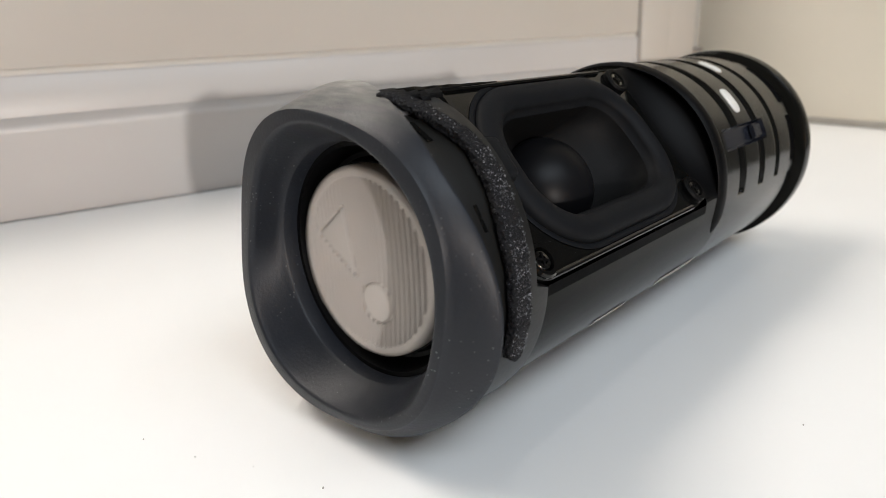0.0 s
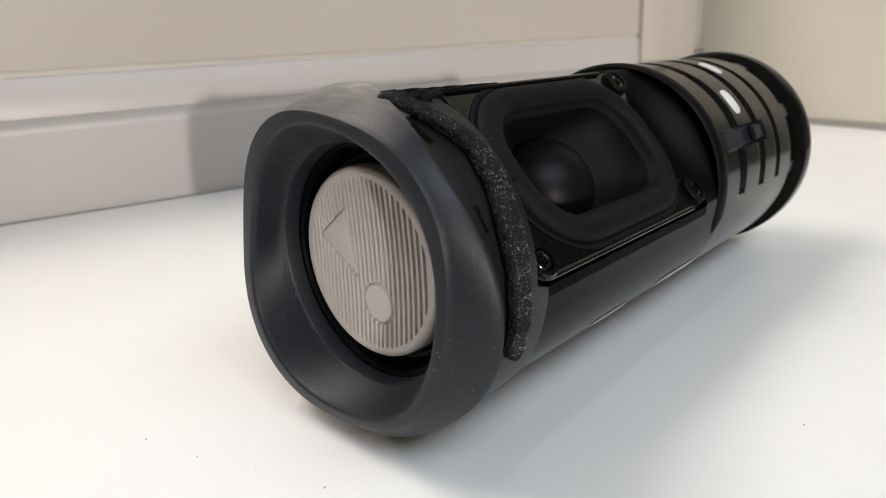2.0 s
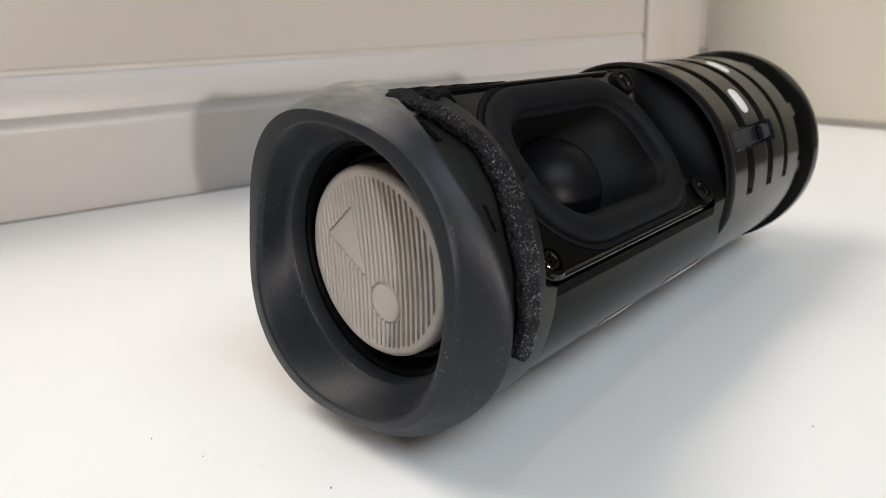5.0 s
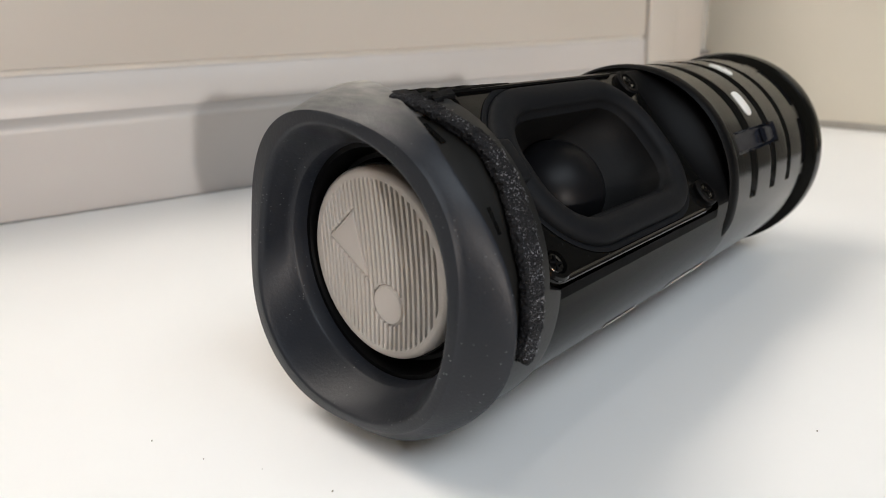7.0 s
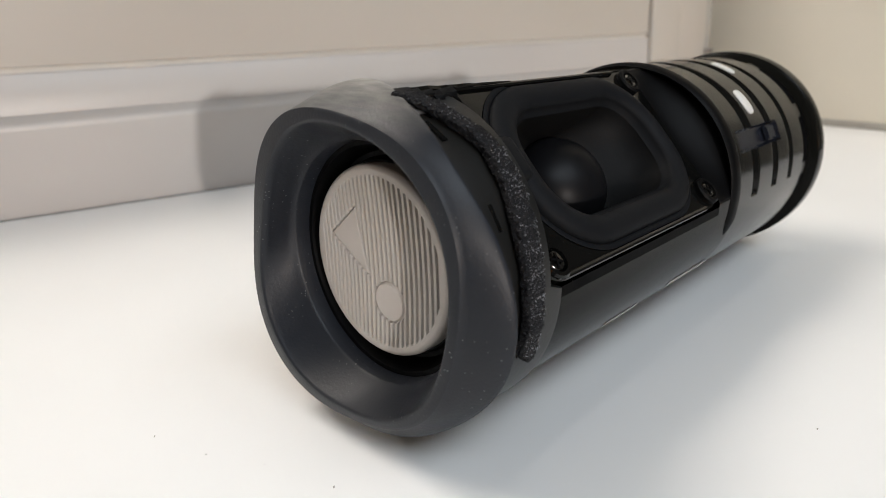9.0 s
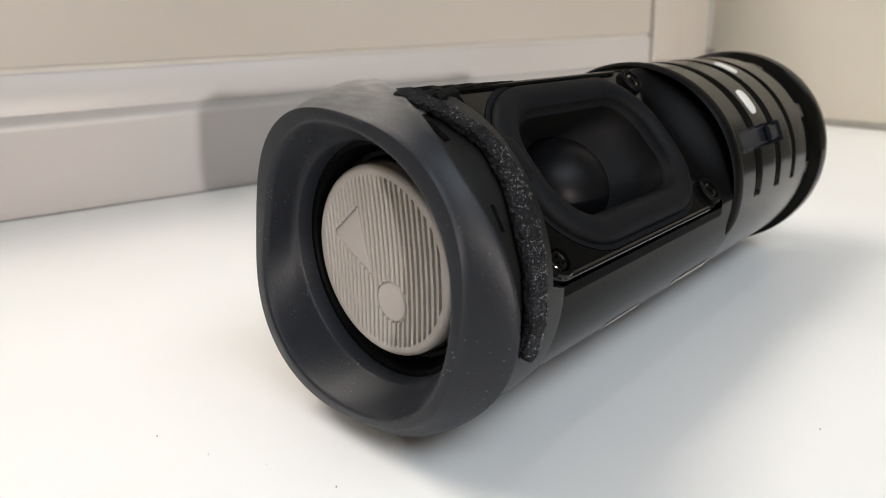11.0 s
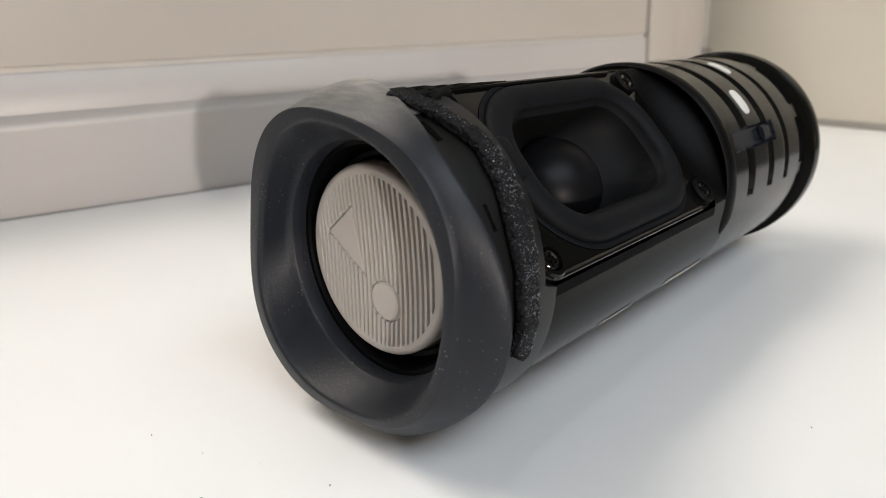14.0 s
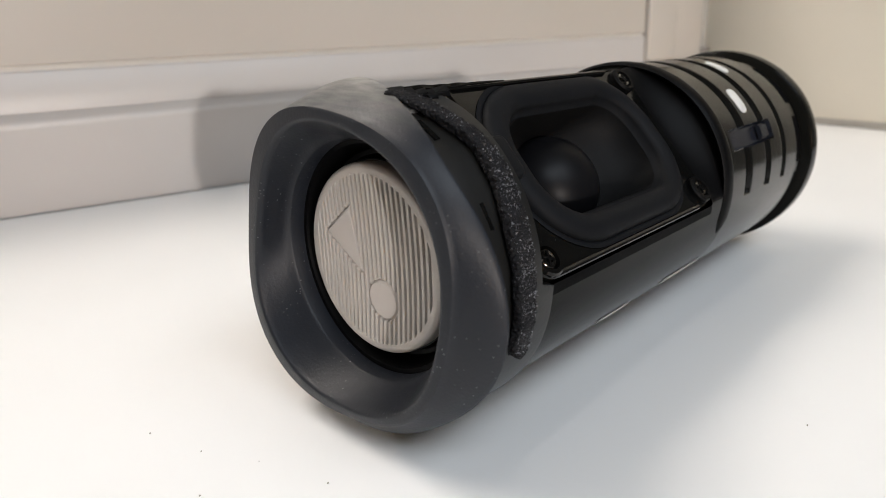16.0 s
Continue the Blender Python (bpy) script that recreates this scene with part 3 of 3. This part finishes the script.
def build_screw(s, w):
    boss = part("screw_boss", loft([[on_plate(s + r * math.cos(a * math.pi / 12), w + r * math.sin(a * math.pi / 12), HP + h) for a in range(24)]
                                    for r, h in ((0.0036, -0.0005), (0.0036, 0.0010), (0.0032, 0.0015), (0.0024, 0.0015), (0.0023, 0.0004), (0.0001, 0.0004))]), SATIN if s > 0.05 else GLOSS, speaker)
    head = loft([[on_plate(s + r * math.cos(a * math.pi / 12), w + r * math.sin(a * math.pi / 12), HP + h) for a in range(24)]
                 for r, h in ((0.0021, 0.0003), (0.0021, 0.0009), (0.0018, 0.0012), (0.0010, 0.0013), (0.0008, 0.0005), (0.0001, 0.0005))])
    for turn in (0.4, 0.4 + math.pi / 2):
        slot = box(-0.0015, 0.0015, -0.00022, 0.00022, 0.0006, 0.00145, bm=bmesh.new())
        for v in slot.verts:
            x, y = v.co.x * math.cos(turn) - v.co.y * math.sin(turn), v.co.x * math.sin(turn) + v.co.y * math.cos(turn)
            v.co = on_plate(s + x, w + y, HP + v.co.z)
        part("screw_slot", slot, SATIN, boss, smooth=False)
    part("screw", head, STEEL, boss, "dark steel screw")


def build_lug():
    """A rounded stop that stands on the plate behind the foam."""
    bm = box(-0.0038, 0.0042, -0.0050, 0.0046, -0.0010, 0.0040, 0.0016, 3)
    for v in bm.verts:
        v.co = on_plate(0.0163 + v.co.x, -0.0020 + v.co.y, HP + v.co.z)
    part("stop_lug", bm, SOFT, speaker, "small rounded black stop")


def build_patch(name, s0, s1, d0, d1, r, mat, label):
    """A thin curved patch laid on the shell."""
    n = 8
    top = [[polar(s0 + (s1 - s0) * i / n, r, d0 + (d1 - d0) * j / 4) for j in range(5)] for i in range(n + 1)]
    bm = loft(top, closed_ring=False)
    bmesh.ops.solidify(bm, geom=list(bm.faces), thickness=0.0002)
    part(name, bm, mat, speaker, label)


def foam_mid(d):
    return 0.0031 + 0.0011 * hump(d, 38, 14) - 0.0042 * min(1.0, max(0.0, (d - 44) / 28))


def foam_width(d):
    return 0.0022 - 0.0003 * hump(d, 48, 16) + 0.0004 * hump(d, 17, 10)


def build_foam():
    rings = []
    nth, npr = 420, 44
    for i in range(nth + 1):
        d = -18.0 + 90.0 * i / nth
        wide = foam_width(d) + 0.0003 * noise.noise(Vector((d * 0.12, 1.7, 0)))
        mid = foam_mid(d) + 0.0003 * noise.noise(Vector((d * 0.09, 7.7, 0)))
        if d < -14.5:
            wide *= 0.45 + 0.55 * (d + 18) / 3.5
        thick = (0.0021 + 0.0005 * noise.noise(Vector((d * 0.2, 3.1, 0)))) * (1 - 0.55 * min(1.0, max(0.0, (d - 50) / 25)))
        ring = []
        for j in range(npr):
            t = 2 * math.pi * j / npr
            x = math.copysign(abs(math.cos(t)) ** 0.55, math.cos(t)) * wide
            h = math.copysign(abs(math.sin(t)) ** 0.55, math.sin(t)) * thick / 2 + thick / 2 + 0.0001
            j1 = 0.00018 * noise.noise(Vector((d * 1.4, x * 2600, h * 2600))) + 0.00016 * noise.noise(Vector((d * 5.4, x * 9000, h * 9000)))
            j2 = 0.00040 * noise.noise(Vector((d * 1.1 + 50, x * 2200, h * 2200)))
            ring.append(polar(mid + x + j2, 0.0335 + h + j1, d))
        rings.append(ring)
    bm = loft(rings)
    bm.verts.ensure_lookup_table()
    bm.faces.new(bm.verts[:npr])
    bm.faces.new(bm.verts[-npr:])
    foam = part("foam_strip", bm, FOAM, speaker, "torn black foam sealing strip", angle=80)
    # added loose grains; glints of the torn face are put into their colour
    rng = random.Random(11)
    bm = bmesh.new()
    for _ in range(1150):
        d = rng.choice((rng.uniform(-16, 42), rng.uniform(-16, 42), rng.uniform(-16, 42), rng.uniform(-16, 66)))
        thick = 0.0021 * (1 - 0.55 * min(1.0, max(0.0, (d - 50) / 25)))
        r = rng.choice((0.00003, 0.00004, 0.00006, 0.00009))
        made = bmesh.ops.create_icosphere(bm, subdivisions=1, radius=r, matrix=Matrix.Translation(polar(foam_mid(d) + rng.uniform(-0.9, 0.9) * foam_width(d), 0.0336 + thick + rng.uniform(-0.0002, 0.0002), d)))
        for v in made["verts"]:
            v.co += Vector([rng.uniform(-0.6, 0.6) * r for _ in range(3)])
    grains = part("foam_glints", bm, GLINT, foam, "grains in the torn foam, made pale for its glints", smooth=False)
    grains["kind"] = "stuff"
    # peeled edge of the plate by the end of the foam
    rings = []
    for i in range(40):
        f = i / 39
        st = 0.0050 + 0.0300 * f
        k = 0.0007 * (1 - f) + 0.0002
        lift = 0.0006 * noise.noise(Vector((f * 9, 2.2, 0))) * (1 - f)
        rings.append([on_plate(st, -WN * 0.95 + k * math.cos(a), HP + 0.0006 + lift + k * 0.8 * math.sin(a)) for a in (0, 1.05, 2.1, 3.14, 4.2, 5.25)])
    part("peeled_edge", loft(rings), SHELL, speaker, "peeled glossy edge of the plate")


def build_shards():
    """Torn slivers of film and glue where the foam ends at the plate's upper corner."""
    rng = random.Random(23)
    for k in range(6):
        s, d = 0.0020 + 0.0017 * k, 76.0 - 0.9 * k + rng.uniform(-2, 2)
        long, wide = rng.uniform(0.0016, 0.0034), rng.uniform(4.0, 7.0)
        tip = rng.uniform(0.0002, 0.0008)
        bm = bmesh.new()
        low = [bm.verts.new(polar(s + a * long, 0.0330, d + b * wide)) for a, b in ((-0.5, -0.4), (0.5, -0.5), (0.6, 0.2), (-0.3, 0.5))]
        top = [bm.verts.new(polar(s + a * long, 0.0333 + h * tip, d + b * wide)) for a, b, h in ((-0.6, -0.2, 0.3), (0.5, -0.35, 0.9), (0.9, 0.3, 1.2), (-0.2, 0.45, 0.2))]
        bm.faces.new(top)
        bm.faces.new(low)
        for i in range(4):
            bm.faces.new((low[i], low[(i + 1) % 4], top[(i + 1) % 4], top[i]))
        part("torn_shard", bm, SATIN, speaker, "torn sliver of black film", smooth=False)


build_bumper()
cap = build_radiator()
build_collar()
build_shell()
build_driver()
for s, w in ((0.0146, 0.0182), (0.0815, 0.0176), (0.0815, -0.0168), (0.0135, -0.0168)):
    build_screw(s, w)
build_foam()
build_shards()
build_lug()


def build_crumbs():
    rng = random.Random(4)
    bm = bmesh.new()
    for x, y in ((0.012, 0.122), (0.009, 0.108), (0.021, 0.112), (0.004, 0.135), (0.086, 0.052), (0.118, 0.060), (0.030, 0.098)):
        r = rng.uniform(0.00012, 0.00024)
        made = bmesh.ops.create_icosphere(bm, subdivisions=1, radius=r, matrix=Matrix.Translation((x, y, Z0 + r * 0.6)))
        for v in made["verts"]:
            v.co += Vector([rng.uniform(-0.3, 0.3) * r for _ in range(3)])
    tagged(part("dust_crumbs", bm, SEAL, None), "a few tiny grey crumbs on the white sill", "dust", kind="stuff")


build_crumbs()
# white strips put the lit sill's reflection into the shell's colour
build_patch("sill_glint_strip", 0.0440, 0.0590, -43.5, -39.0, RB + 0.0002, WHITE, "thin white strip for the bright sill's reflection")
build_patch("sill_glint_strip", 0.0745, 0.0970, -42.0, -36.5, RB + 0.0002, WHITE, "thin white strip for the bright sill's reflection")
# black strip on the shell stands for the shadow gap under the bead
build_patch("gap_shade_strip", 0.0140, 0.0850, -6.2, -2.4, RB + 0.0002, SATIN, "black strip painted for the shade below the driver plate")
build_patch("tape_scrap", -0.0030, -0.0009, 61.5, 69.0, 0.0334, TAPE, "pale scrap of torn tape")


# ---- movement ----
def motions():
    """The end cap pumps along the axis with the bass: resting swings and three bursts."""
    rows = []
    last = frame(16.0)
    bursts = ((1, 2, 0.0007), (3, 5, 0.0034), (111, 113, 0.0034), (117, 140, 0.0021), (334, 355, 0.0022), (390, 400, 0.0032), (417, 419, 0.0034), (464, 468, 0.0008))
    for f in range(1, last + 1):
        amp = 0.00012
        for a, b, size in bursts:
            if a <= f <= b:
                amp = size
        phase = (f - 1) % 3
        rows.append(((f - 1) / FPS, pose((0.0, amp, -amp)[phase], 0, 0)))
    walk(cap, rows)


motions()
